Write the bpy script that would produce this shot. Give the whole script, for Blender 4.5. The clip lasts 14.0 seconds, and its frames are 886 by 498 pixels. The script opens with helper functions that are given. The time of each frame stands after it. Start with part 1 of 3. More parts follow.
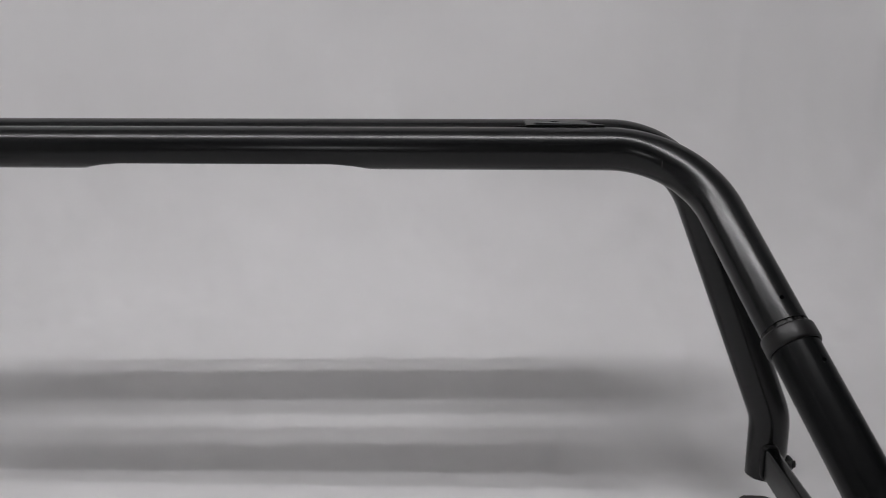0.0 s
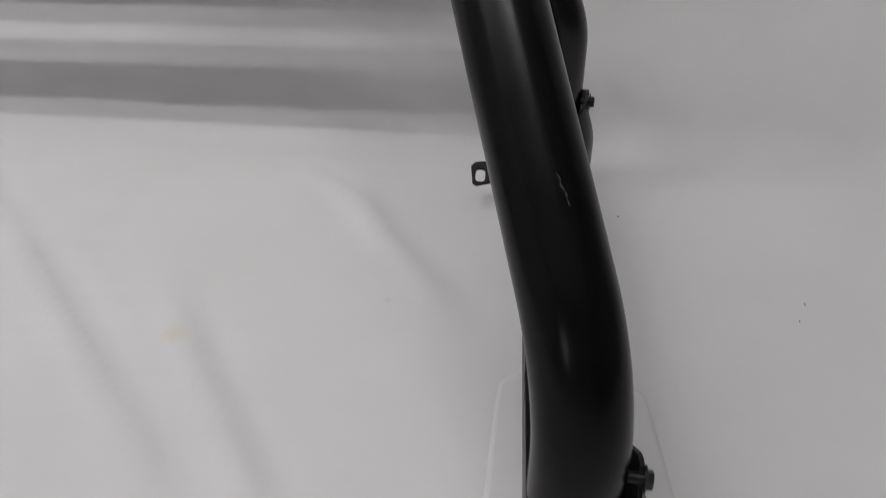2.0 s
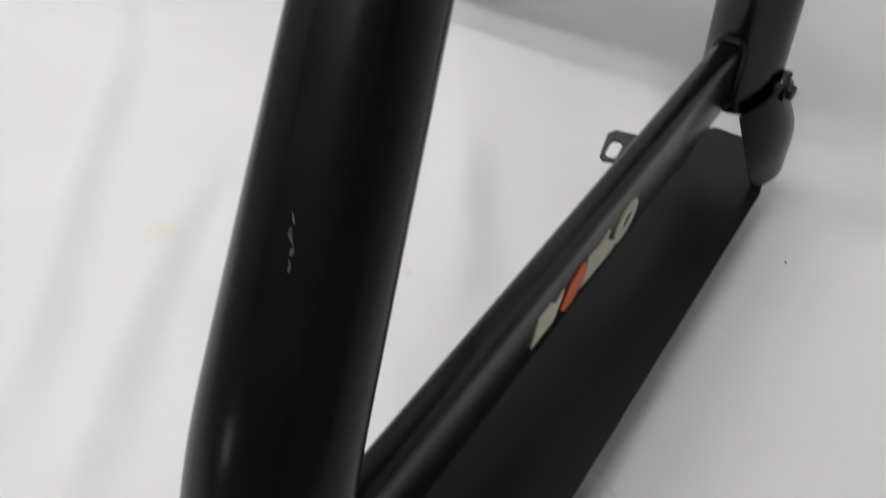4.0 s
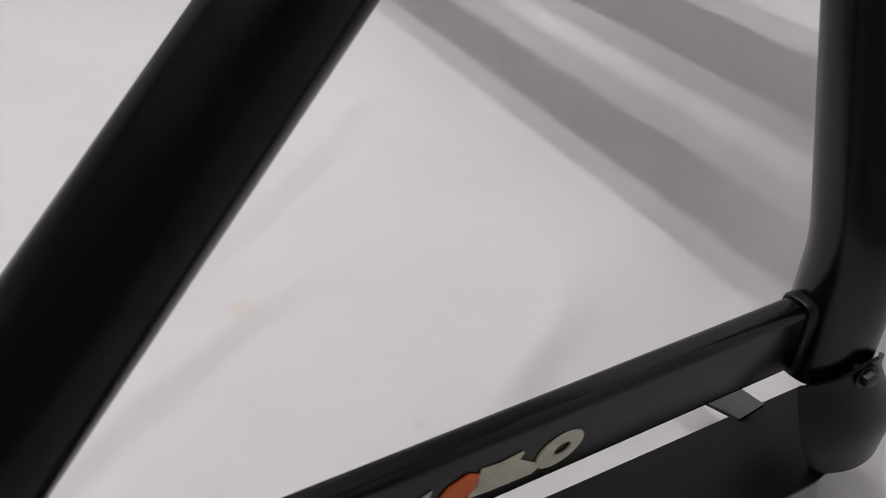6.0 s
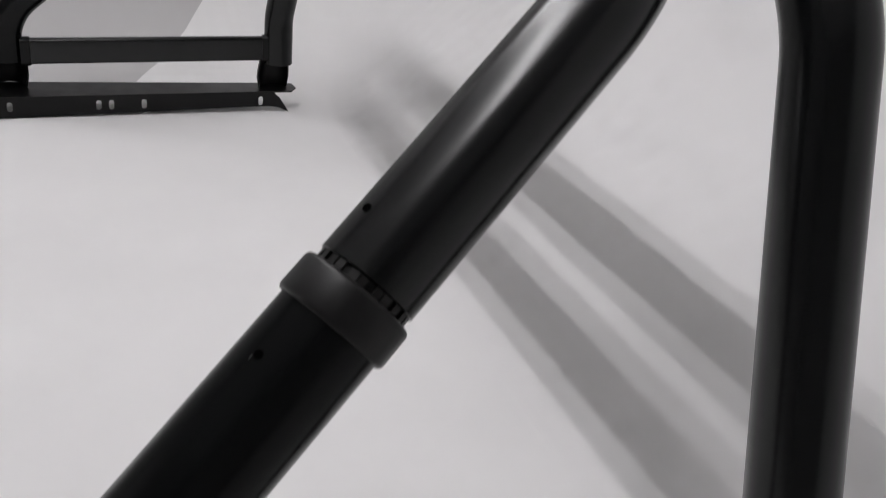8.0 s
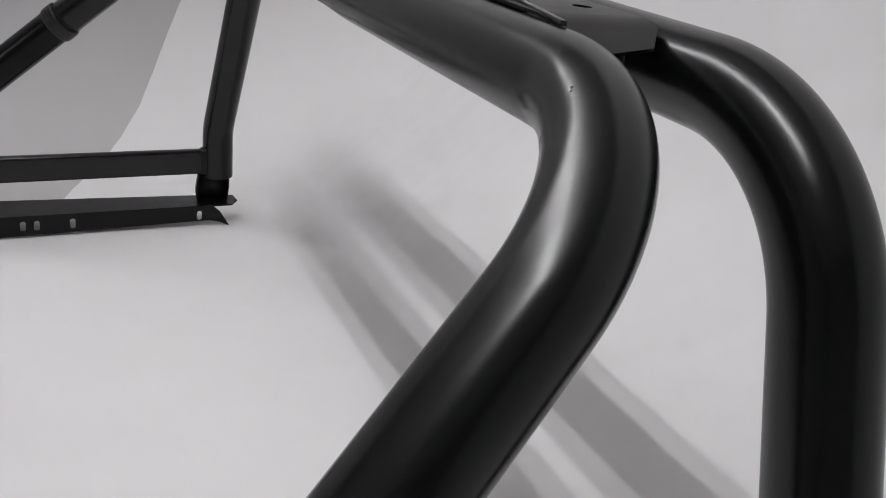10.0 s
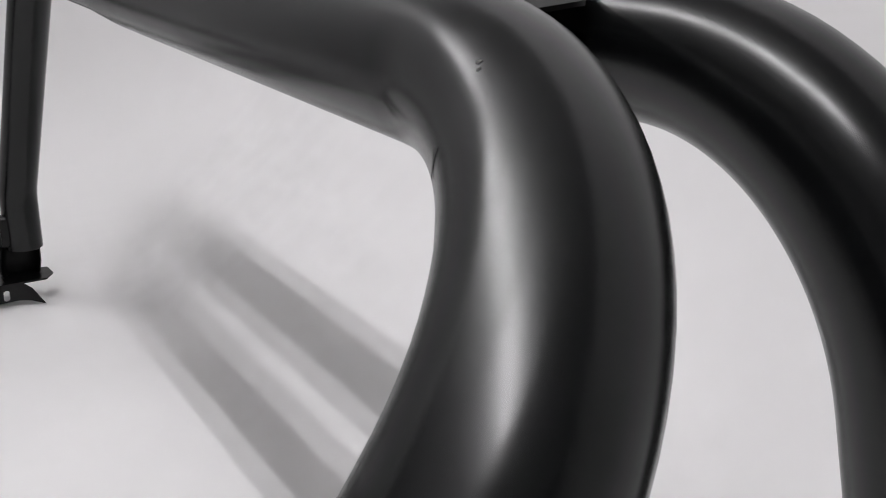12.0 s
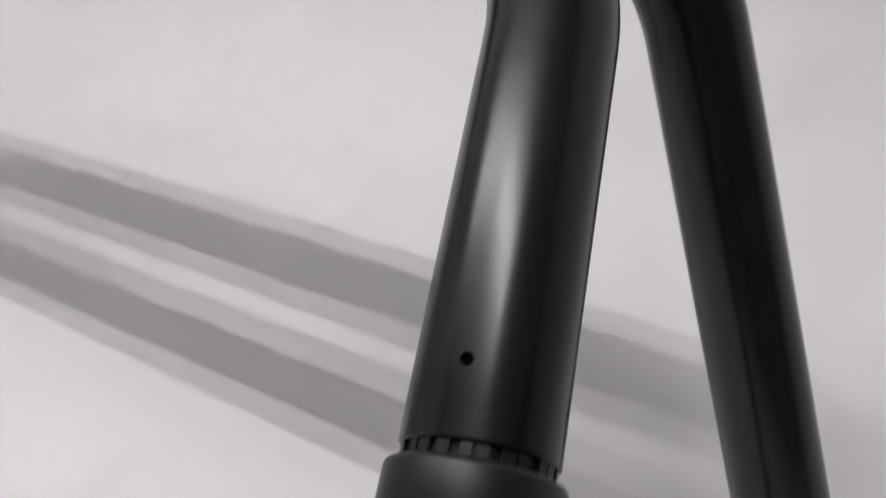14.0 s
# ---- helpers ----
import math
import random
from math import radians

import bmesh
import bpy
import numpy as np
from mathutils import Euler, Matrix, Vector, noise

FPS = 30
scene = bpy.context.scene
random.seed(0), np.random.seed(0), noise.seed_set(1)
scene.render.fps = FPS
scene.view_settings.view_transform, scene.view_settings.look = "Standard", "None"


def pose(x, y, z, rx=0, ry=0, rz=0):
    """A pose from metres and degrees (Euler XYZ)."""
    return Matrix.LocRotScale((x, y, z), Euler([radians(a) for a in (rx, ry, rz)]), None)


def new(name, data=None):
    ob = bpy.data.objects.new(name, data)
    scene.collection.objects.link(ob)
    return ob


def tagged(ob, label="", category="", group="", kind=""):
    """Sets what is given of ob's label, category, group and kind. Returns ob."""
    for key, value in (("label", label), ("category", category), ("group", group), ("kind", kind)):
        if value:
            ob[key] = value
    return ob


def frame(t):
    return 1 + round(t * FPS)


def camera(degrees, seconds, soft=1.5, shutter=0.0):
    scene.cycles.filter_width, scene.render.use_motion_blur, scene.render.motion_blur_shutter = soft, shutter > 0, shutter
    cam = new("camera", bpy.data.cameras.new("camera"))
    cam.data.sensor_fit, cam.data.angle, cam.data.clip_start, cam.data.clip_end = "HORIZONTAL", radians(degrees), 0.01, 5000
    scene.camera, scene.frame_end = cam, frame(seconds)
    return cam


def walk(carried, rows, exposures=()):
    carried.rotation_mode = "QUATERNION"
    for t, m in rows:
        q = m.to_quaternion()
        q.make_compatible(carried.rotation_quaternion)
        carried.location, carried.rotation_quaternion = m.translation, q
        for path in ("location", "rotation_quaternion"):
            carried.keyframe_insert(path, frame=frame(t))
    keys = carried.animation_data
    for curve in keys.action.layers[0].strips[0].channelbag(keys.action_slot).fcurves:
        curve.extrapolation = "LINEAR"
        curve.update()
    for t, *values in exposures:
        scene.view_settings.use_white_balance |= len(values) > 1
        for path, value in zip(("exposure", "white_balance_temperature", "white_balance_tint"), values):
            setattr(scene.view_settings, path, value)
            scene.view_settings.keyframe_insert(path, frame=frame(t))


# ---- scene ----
# seconds, stops, kelvin, tint: the camera brightens over the dark tubes and drifts a little in colour
EXPOSURES = [
    (0.0, -0.84, 6500, 8.2),
    (0.5, -0.82, 6530, 8.3),
    (1.0, -0.79, 6560, 8.4),
    (1.5, -0.77, 6590, 8.5),
    (2.0, -0.84, 6597, 7.5),
    (2.5, -0.82, 6604, 6.4),
    (3.0, -0.70, 6590, 8.0),
    (3.5, -0.46, 6522, 4.6),
    (3.7, -0.34, 6537, 4.3),
    (4.2, -0.25, 6560, 5.7),
    (6.3, -0.62, 6664, 10.6),
    (7.0, -0.60, 6621, 9.4),
    (7.5, -0.57, 6590, 8.5),
    (8.5, -0.60, 6500, 8.2),
    (9.0, -0.61, 6500, 6.6),
    (11.3, -0.45, 6500, 8.2),
    (11.8, -0.37, 6500, 8.2),
    (12.5, -0.27, 6500, 8.2),
    (13.0, -0.29, 6522, 8.7),
    (13.5, -0.30, 6545, 9.2),
    (14.0, -0.38, 6540, 11.0),
]
TUBE_W = 11.7                     # watts of a tube in the first batten, downwards, and a little over half of that upwards
cam = camera(52.54, 14.0, soft=0.75, shutter=0.35)
walk(cam, [
    (0.0, pose(0.3741, -1.3788, 0.7797, 77.009, 0.110, 2.823)),
    (0.5, pose(0.4818, -1.2076, 0.7289, 76.110, 0.115, 0.870)),
    (0.8, pose(0.6074, -1.1342, 0.6633, 75.738, -1.755, 2.828)),
    (1.0, pose(0.6525, -1.0760, 0.6553, 69.319, -2.902, 3.160)),
    (1.2, pose(0.7073, -1.0223, 0.6227, 62.195, -2.882, 4.302)),
    (1.5, pose(0.7487, -0.9838, 0.5994, 58.763, -1.848, 4.550)),
    (2.0, pose(0.7946, -0.9701, 0.5526, 55.627, -0.513, 6.227)),
    (2.4, pose(0.8232, -0.9341, 0.4951, 52.381, 1.036, 5.476)),
    (2.5, pose(0.8185, -0.9025, 0.4959, 48.731, 0.488, 3.850)),
    (2.7, pose(0.8329, -0.8679, 0.4730, 47.635, 0.804, 2.113)),
    (3.0, pose(0.8354, -0.8130, 0.4652, 46.288, 1.223, 0.719)),
    (3.2, pose(0.8490, -0.7839, 0.4656, 47.029, 0.301, 1.774)),
    (3.4, pose(0.8758, -0.7509, 0.4629, 46.853, -1.495, 8.172)),
    (3.5, pose(0.8991, -0.7417, 0.4598, 47.151, -1.517, 14.379)),
    (3.7, pose(0.9546, -0.7082, 0.4664, 46.167, -1.734, 28.603)),
    (4.0, pose(0.9834, -0.6734, 0.4835, 48.449, -0.642, 35.253)),
    (4.2, pose(0.9879, -0.6797, 0.5074, 50.325, -0.324, 37.577)),
    (6.3, pose(1.1354, -0.4637, 0.5047, 56.485, -2.809, 65.368)),
    (6.5, pose(1.1455, -0.4494, 0.5180, 57.094, -2.995, 66.454)),
    (7.0, pose(1.1458, -0.4342, 0.5720, 59.664, -4.206, 67.088)),
    (7.5, pose(1.1427, -0.4459, 0.6218, 60.144, -5.418, 69.232)),
    (8.0, pose(1.1213, -0.4458, 0.6644, 63.383, -6.144, 69.189)),
    (8.5, pose(1.0883, -0.4396, 0.6991, 65.233, -7.300, 68.440)),
    (9.0, pose(1.0668, -0.4307, 0.7265, 66.393, -7.334, 68.464)),
    (9.2, pose(1.0581, -0.4244, 0.7368, 66.749, -7.055, 68.251)),
    (11.3, pose(0.8574, -0.3160, 0.7039, 69.759, -4.530, 60.811)),
    (11.5, pose(0.8405, -0.3064, 0.6921, 70.267, -4.235, 59.612)),
    (12.0, pose(0.8089, -0.2853, 0.6796, 69.932, -2.740, 55.760)),
    (12.5, pose(0.8138, -0.2974, 0.6741, 69.986, -2.267, 54.694)),
    (13.0, pose(0.8465, -0.3372, 0.6682, 68.995, -1.532, 53.692)),
    (13.4, pose(0.8788, -0.3869, 0.6669, 66.997, -0.884, 49.310)),
    (13.5, pose(0.8845, -0.4075, 0.6555, 67.706, -0.864, 47.282)),
    (13.7, pose(0.8879, -0.4614, 0.6484, 66.466, -1.477, 43.211)),
    (14.0, pose(0.8684, -0.5462, 0.6421, 65.436, -1.823, 33.909)),
], exposures=EXPOSURES)
K = 0.7934                       # metres to one plan unit (0.076 units is one tube of 60.3 mm)
TUBE = 0.038 * K                 # outer radius of the main tubes
STRUT = 0.0386 * K               # outer radius of the lower rear struts


def at(x, y, z):
    """A point of the plan in metres over the studio floor."""
    return Vector((x * K, y * K, (z + 0.80) * K))


# ---------------------------------------------------------------- light
world = bpy.data.worlds.new("room_air")
scene.world = world
world.use_nodes = True
world.node_tree.nodes["Background"].inputs[0].default_value = (1.0, 0.95, 0.98, 1)
world.node_tree.nodes["Background"].inputs[1].default_value = 0.02


def strip_lamp(name, where, size_x, size_y, watts, turn=(0, 0, 0), colour=(0.99, 0.965, 1.0)):
    data = bpy.data.lights.new(name, "AREA")
    data.shape, data.size, data.size_y, data.energy = "RECTANGLE", size_x, size_y, watts
    data.color = colour
    ob = new(name, data)
    ob.location, ob.rotation_euler = where, [radians(a) for a in turn]
    return ob


# a row of ceiling battens parallel to the hoops, each with twin 1.2 m fluorescent tubes that shine down and up on the
# ceiling;
# the second and third are set dimmer to balance highlight and shadow
for batten_x, share in ((0.47, 1.0), (-0.80, 0.80), (-2.07, 0.84)):
    for tube_y in (-0.773, -0.869):
        strip_lamp("batten_tube", (batten_x, tube_y, 2.45), 1.19, 0.018, TUBE_W * share)
        strip_lamp("batten_tube", (batten_x, tube_y, 2.455), 1.19, 0.018, 0.55 * TUBE_W * share, (180, 0, 0))
# small unseen light far behind, added for its reflection in the struts
strip_lamp("rear_glint_light", (-0.35, -2.97, 1.05), 0.45, 0.42, 4.2, (90, 0, 0))


# ---------------------------------------------------------------- materials
def material(name):
    m = bpy.data.materials.new(name)
    m.use_nodes = True
    nt = m.node_tree
    return m, nt, nt.nodes["Principled BSDF"]


def coords(nt, scale=1.0):
    tc = nt.nodes.new("ShaderNodeTexCoord")
    mp = nt.nodes.new("ShaderNodeMapping")
    mp.inputs["Scale"].default_value = (scale, scale, scale)
    nt.links.new(tc.outputs["Object"], mp.inputs["Vector"])
    return mp.outputs["Vector"]


def noise_node(nt, vec, scale, detail=4.0, rough=0.55):
    n = nt.nodes.new("ShaderNodeTexNoise")
    n.inputs["Scale"].default_value, n.inputs["Detail"].default_value, n.inputs["Roughness"].default_value = scale, detail, rough
    nt.links.new(vec, n.inputs["Vector"])
    return n.outputs["Fac"]


def ramp(nt, fac, stops):
    r = nt.nodes.new("ShaderNodeValToRGB")
    while len(r.color_ramp.elements) < len(stops):
        r.color_ramp.elements.new(0.5)
    for e, (p, c) in zip(r.color_ramp.elements, stops):
        e.position, e.color = p, (*c, 1)
    nt.links.new(fac, r.inputs["Fac"])
    return r.outputs["Color"]


def bump(nt, bsdf, height, strength, distance):
    b = nt.nodes.new("ShaderNodeBump")
    b.inputs["Strength"].default_value, b.inputs["Distance"].default_value = strength, distance
    nt.links.new(height, b.inputs["Height"])
    nt.links.new(b.outputs["Normal"], bsdf.inputs["Normal"])


def black_paint(name, tint, rough_lo, rough_hi, peel=0.04):
    """Black powder coat: a fine orange peel, faint dust and handling marks."""
    m, nt, b = material(name)
    v = coords(nt)
    big = noise_node(nt, v, 5.0, 2.0)
    nt.links.new(ramp(nt, big, [(0.3, tuple(c * 0.8 for c in tint)), (0.75, tuple(c * 1.25 for c in tint))]), b.inputs["Base Color"])
    fine = noise_node(nt, v, 22.0, 2.0)
    nt.links.new(ramp(nt, fine, [(0.35, (rough_lo,) * 3), (0.7, (rough_hi,) * 3)]), b.inputs["Roughness"])
    b.inputs["Specular IOR Level"].default_value = 0.36
    if peel:
        bump(nt, b, noise_node(nt, v, 700.0, 1.0), peel * 0.4, 0.0004)
    return m


PAINT = black_paint("black_powder_coat", (0.0028, 0.0032, 0.0034), 0.21, 0.25, 0.0)
PAINT.node_tree.nodes["Principled BSDF"].inputs["Specular IOR Level"].default_value = 0.38
STRUT_PAINT = black_paint("satin_black_strut_coat", (0.0034, 0.0038, 0.0040), 0.21, 0.25, 0.03)
STRUT_PAINT.node_tree.nodes["Principled BSDF"].inputs["Specular IOR Level"].default_value = 0.17
PAINT_DULL = black_paint("black_sheet_metal_paint", (0.0040, 0.0041, 0.0043), 0.30, 0.38, 0.02)
PAINT_DULL.node_tree.nodes["Principled BSDF"].inputs["Specular IOR Level"].default_value = 0.24
PLATE = black_paint("matt_black_plate", (0.0046, 0.0044, 0.0043), 0.31, 0.37, 0.03)
PLATE.node_tree.nodes["Principled BSDF"].inputs["Specular IOR Level"].default_value = 0.10
RUBBER = black_paint("black_plastic", (0.0065, 0.0063, 0.0065), 0.34, 0.42, 0.1)
BOLT = black_paint("blackened_steel", (0.006, 0.0058, 0.0056), 0.35, 0.5)


def plain(name, colour, rough):
    m, nt, b = material(name)
    v = coords(nt)
    n = noise_node(nt, v, 140.0, 3.0)
    nt.links.new(ramp(nt, n, [(0.3, tuple(c * 0.86 for c in colour)), (0.7, colour)]), b.inputs["Base Color"])
    b.inputs["Roughness"].default_value = rough
    return m


# flat black without gloss: the shade inside the drilled holes
HOLE_SHADE = plain("hole_shade", (0.002, 0.002, 0.002), 1.0)
HOLE_SHADE.node_tree.nodes["Principled BSDF"].inputs["Specular IOR Level"].default_value = 0.0
CREAM = plain("badge_cream", (0.56, 0.55, 0.44), 0.4)
ORANGE = plain("badge_orange", (0.72, 0.12, 0.012), 0.4)
CHIP_GLINT = plain("primer_and_glint", (0.045, 0.045, 0.045), 0.6)
SPECK = plain("dark_fluff", (0.09, 0.085, 0.08), 0.9)


def add_spots(nt, bsdf, vec, spots):
    """Small pale-yellow and grey marks soaked into the cloth: (place, radius, colour, strength)."""
    colour = bsdf.inputs["Base Color"].links[0].from_socket
    wob = noise_node(nt, vec, 90.0, 3.0)
    for (x, y), radius, tint, strength in spots:
        dist = nt.nodes.new("ShaderNodeVectorMath")
        dist.operation = "DISTANCE"
        dist.inputs[1].default_value = at(x, y, -0.80)
        nt.links.new(vec, dist.inputs[0])
        soft = nt.nodes.new("ShaderNodeMath")
        soft.operation = "MULTIPLY_ADD"
        soft.inputs[1].default_value = radius * 1.2
        nt.links.new(wob, soft.inputs[0])
        nt.links.new(dist.outputs["Value"], soft.inputs[2])
        fac = nt.nodes.new("ShaderNodeMapRange")
        fac.inputs["From Min"].default_value, fac.inputs["From Max"].default_value = radius * 0.7, radius * 1.7
        fac.inputs["To Min"].default_value, fac.inputs["To Max"].default_value = strength, 0.0
        nt.links.new(soft.outputs[0], fac.inputs["Value"])
        mix = nt.nodes.new("ShaderNodeMix")
        mix.data_type = "RGBA"
        nt.links.new(fac.outputs["Result"], mix.inputs[0])
        nt.links.new(colour, mix.inputs[6])
        mix.inputs[7].default_value = (*tint, 1)
        colour = mix.outputs[2]
    nt.links.new(colour, bsdf.inputs["Base Color"])


def cloth(name, light, dark, crease=0.2, spots=()):
    """White backdrop sheet: faint stains, long soft creases and a fine weave."""
    m, nt, b = material(name)
    v = coords(nt)
    stain = noise_node(nt, v, 1.7, 6.0, 0.6)
    nt.links.new(ramp(nt, stain, [(0.25, dark), (0.6, light)]), b.inputs["Base Color"])
    if spots:
        add_spots(nt, b, v, spots)
    b.inputs["Roughness"].default_value = 0.85
    b.inputs["Specular IOR Level"].default_value = 0.2
    mp = nt.nodes.new("ShaderNodeMapping")
    mp.inputs["Rotation"].default_value = (0, 0, radians(52))
    mp.inputs["Scale"].default_value = (0.35, 2.6, 1.0)
    tc = nt.nodes.new("ShaderNodeTexCoord")
    nt.links.new(tc.outputs["Object"], mp.inputs["Vector"])
    wave = noise_node(nt, mp.outputs["Vector"], 2.4, 3.0, 0.5)
    weave = noise_node(nt, v, 600.0, 2.0)
    mix = nt.nodes.new("ShaderNodeMath")
    mix.operation = "MULTIPLY_ADD"
    mix.inputs[1].default_value = 0.004
    nt.links.new(weave, mix.inputs[0])
    nt.links.new(wave, mix.inputs[2])
    bump(nt, b, mix.outputs[0], crease, 0.03)
    return m


SHEET = cloth("white_backdrop_sheet", (0.795, 0.79, 0.788), (0.735, 0.73, 0.728), spots=(((0.598, -0.435), 0.017, (0.74, 0.66, 0.48), 0.5), ((0.84, -0.33), 0.006, (0.60, 0.58, 0.56), 0.4)))
PAPER = cloth("white_paper", (0.79, 0.785, 0.79), (0.755, 0.75, 0.755), 0.3)
GREY = cloth("grey_wall_paint", (0.50, 0.496, 0.496), (0.475, 0.471, 0.471), 0.1)
CEILING = cloth("ceiling_paint", (0.82, 0.815, 0.81), (0.78, 0.775, 0.77), 0.1)
ROOM = cloth("room_wall_paint", (0.31, 0.308, 0.306), (0.28, 0.278, 0.276), 0.1)


# ---------------------------------------------------------------- mesh helpers
def mesh_object(name, verts, faces, mat, parent=None, label="", smooth=True, sharp=40):
    me = bpy.data.meshes.new(name)
    me.from_pydata([tuple(v) for v in verts], [], faces)
    me.materials.append(mat)
    bm = bmesh.new()
    bm.from_mesh(me)
    bmesh.ops.recalc_face_normals(bm, faces=bm.faces)
    bm.to_mesh(me)
    bm.free()
    if smooth:
        me.polygons.foreach_set("use_smooth", [True] * len(me.polygons))
        me.set_sharp_from_angle(angle=radians(sharp))
    me.update()
    ob = new(name, me)
    if parent:
        ob.parent = parent
    if label:
        tagged(ob, label)
    return ob


def part(name, bm, mat, parent, label="", sharp=40):
    bmesh.ops.recalc_face_normals(bm, faces=bm.faces)
    me = bpy.data.meshes.new(name)
    bm.to_mesh(me)
    bm.free()
    me.materials.append(mat)
    me.polygons.foreach_set("use_smooth", [True] * len(me.polygons))
    me.set_sharp_from_angle(angle=radians(sharp))
    ob = new(name, me)
    ob.parent = parent
    if label:
        tagged(ob, label)
    return ob


def bend_path(corners, radii, steps=22):
    """A line through the corners with each inner corner rounded to its bending radius."""
    pts = [corners[0]]
    for i in range(1, len(corners) - 1):
        p = corners[i]
        u, v = (corners[i - 1] - p).normalized(), (corners[i + 1] - p).normalized()
        ang = u.angle(v)
        r = radii[i - 1]
        c = p + (u + v).normalized() * (r / math.sin(ang / 2))
        d = r / math.tan(ang / 2)
        a0, a1, th = p + u * d - c, p + v * d - c, math.pi - ang
        for k in range(steps + 1):
            w = k / steps
            pts.append(c + (a0 * math.sin((1 - w) * th) + a1 * math.sin(w * th)) / math.sin(th))
    pts.append(corners[-1])
    return pts


def cut_path(pts, start, end):
    """The stretch of a path between two lengths along it."""
    out, run = [], 0.0
    for a, b in zip(pts, pts[1:]):
        step = (b - a).length
        for want in (start, end):
            if run <= want < run + step:
                out.append((want, a.lerp(b, (want - run) / step)))
        if start < run + step < end:
            out.append((run + step, b))
        run += step
    out.sort(key=lambda q: q[0])
    return [p for _, p in out]


def path_length(pts):
    return sum((b - a).length for a, b in zip(pts, pts[1:]))


def frames_along(pts):
    """Tangent and two steady normals at each point."""
    tangents = []
    for i in range(len(pts)):
        a, b = pts[max(i - 1, 0)], pts[min(i + 1, len(pts) - 1)]
        tangents.append((b - a).normalized())
    n = Vector((0, 0, 1)) if abs(tangents[0].z) < 0.9 else Vector((0, -1, 0))
    out = []
    for t in tangents:
        n = (n - t * n.dot(t)).normalized()
        out.append((t, n, t.cross(n)))
    return out


def tube(name, pts, radius, mat, parent, label="", wall=0.0025, sides=56, shape=None):
    """A hollow tube with open, slightly rounded ends. shape(point, normal) may pull a wall point in."""
    fr = frames_along(pts)
    verts, faces = [], []
    n = len(pts)
    plan = [(0, radius - wall, 0.02), (0, radius - wall, 0.0), (0, radius - 0.0007, 0.0), (0, radius, 0.0007)]
    plan += [(i, radius, 0.0) for i in range(1, n - 1)]
    plan += [(n - 1, radius, -0.0007), (n - 1, radius - 0.0007, 0.0), (n - 1, radius - wall, 0.0), (n - 1, radius - wall, -0.02)]
    for i, r, push in plan:
        t, a, b = fr[i]
        for k in range(sides):
            w = 2 * math.pi * k / sides
            d = a * math.cos(w) + b * math.sin(w)
            p = pts[i] + t * push + d * r
            verts.append(shape(p, d) if shape else p)
    for j in range(len(plan) - 1):
        for k in range(sides):
            q = (k + 1) % sides
            faces.append((j * sides + k, j * sides + q, (j + 1) * sides + q, (j + 1) * sides + k))
    return mesh_object(name, verts, faces, mat, parent, label, sharp=35)


def mirrored(pts):
    return [Vector((-p.x, p.y, p.z)) for p in pts]


def lathe(profile, base, axis, mat, name, parent, label="", sides=48, closed=True):
    """Turns (along, radius) pairs round an axis."""
    t = axis.normalized()
    a = (Vector((0, 0, 1)) - t * t.z).normalized() if abs(t.z) < 0.9 else Vector((0, 1, 0))
    a = (a - t * a.dot(t)).normalized()
    b = t.cross(a)
    verts, faces = [], []
    for s, r in profile:
        for k in range(sides):
            w = 2 * math.pi * k / sides
            verts.append(base + t * s + (a * math.cos(w) + b * math.sin(w)) * r)
    m = len(profile)
    for j in range(m if closed else m - 1):
        for k in range(sides):
            q, jj = (k + 1) % sides, (j + 1) % m
            faces.append((j * sides + k, j * sides + q, jj * sides + q, jj * sides + k))
    return mesh_object(name, verts, faces, mat, parent, label, sharp=35)


def slab(name, outline, holes, lift, mat, parent, label=""):
    """A sheet: an outline in 3D with holes, pushed along lift to its thickness."""
    bm = bmesh.new()
    edges = []
    for loop in [outline] + holes:
        vs = [bm.verts.new(p) for p in loop]
        edges += [bm.edges.new((vs[i], vs[(i + 1) % len(vs)])) for i in range(len(vs))]
    res = bmesh.ops.triangle_fill(bm, use_beauty=True, use_dissolve=True, edges=edges)
    fs = [g for g in res["geom"] if isinstance(g, bmesh.types.BMFace)]
    ext = bmesh.ops.extrude_face_region(bm, geom=fs)
    bmesh.ops.translate(bm, vec=lift, verts=[g for g in ext["geom"] if isinstance(g, bmesh.types.BMVert)])
    return part(name, bm, mat, parent, label, sharp=30)


def rounded_rect(cx, cy, w, h, r, steps=5):
    out = []
    for qx, qy, a0 in ((1, 1, 0), (-1, 1, 90), (-1, -1, 180), (1, -1, 270)):
        for k in range(steps + 1):
            a = radians(a0 + 90 * k / steps)
            out.append((cx + qx * (w / 2 - r) + r * math.cos(a), cy + qy * (h / 2 - r) + r * math.sin(a)))
    return out


# ---------------------------------------------------------------- the studio
def sweep_grid(rows):
    verts = [p for row in rows for p in row]
    n = len(rows[0])
    faces = [(j * n + k, j * n + k + 1, (j + 1) * n + k + 1, (j + 1) * n + k) for j in range(len(rows) - 1) for k in range(n - 1)]
    return verts, faces


BACK_Y, BACK_SKEW = 0.050, -0.035          # where the sheet starts to climb at x = 0, and how that line runs askew to the hoops
FOOT_R, SLOPE, SLOPE_TOP, HEAD_R = 0.12, 0.86, 0.27, 0.60   # lower bend, slope in radians up to a height, upper bend
SIDE_X, SIDE_R = -1.15 * K, 0.50 * K       # the grey curved wall beyond the second foot rail
TOP = 2.00
SWAY = 0.0042                              # how far the hanging sheet ripples


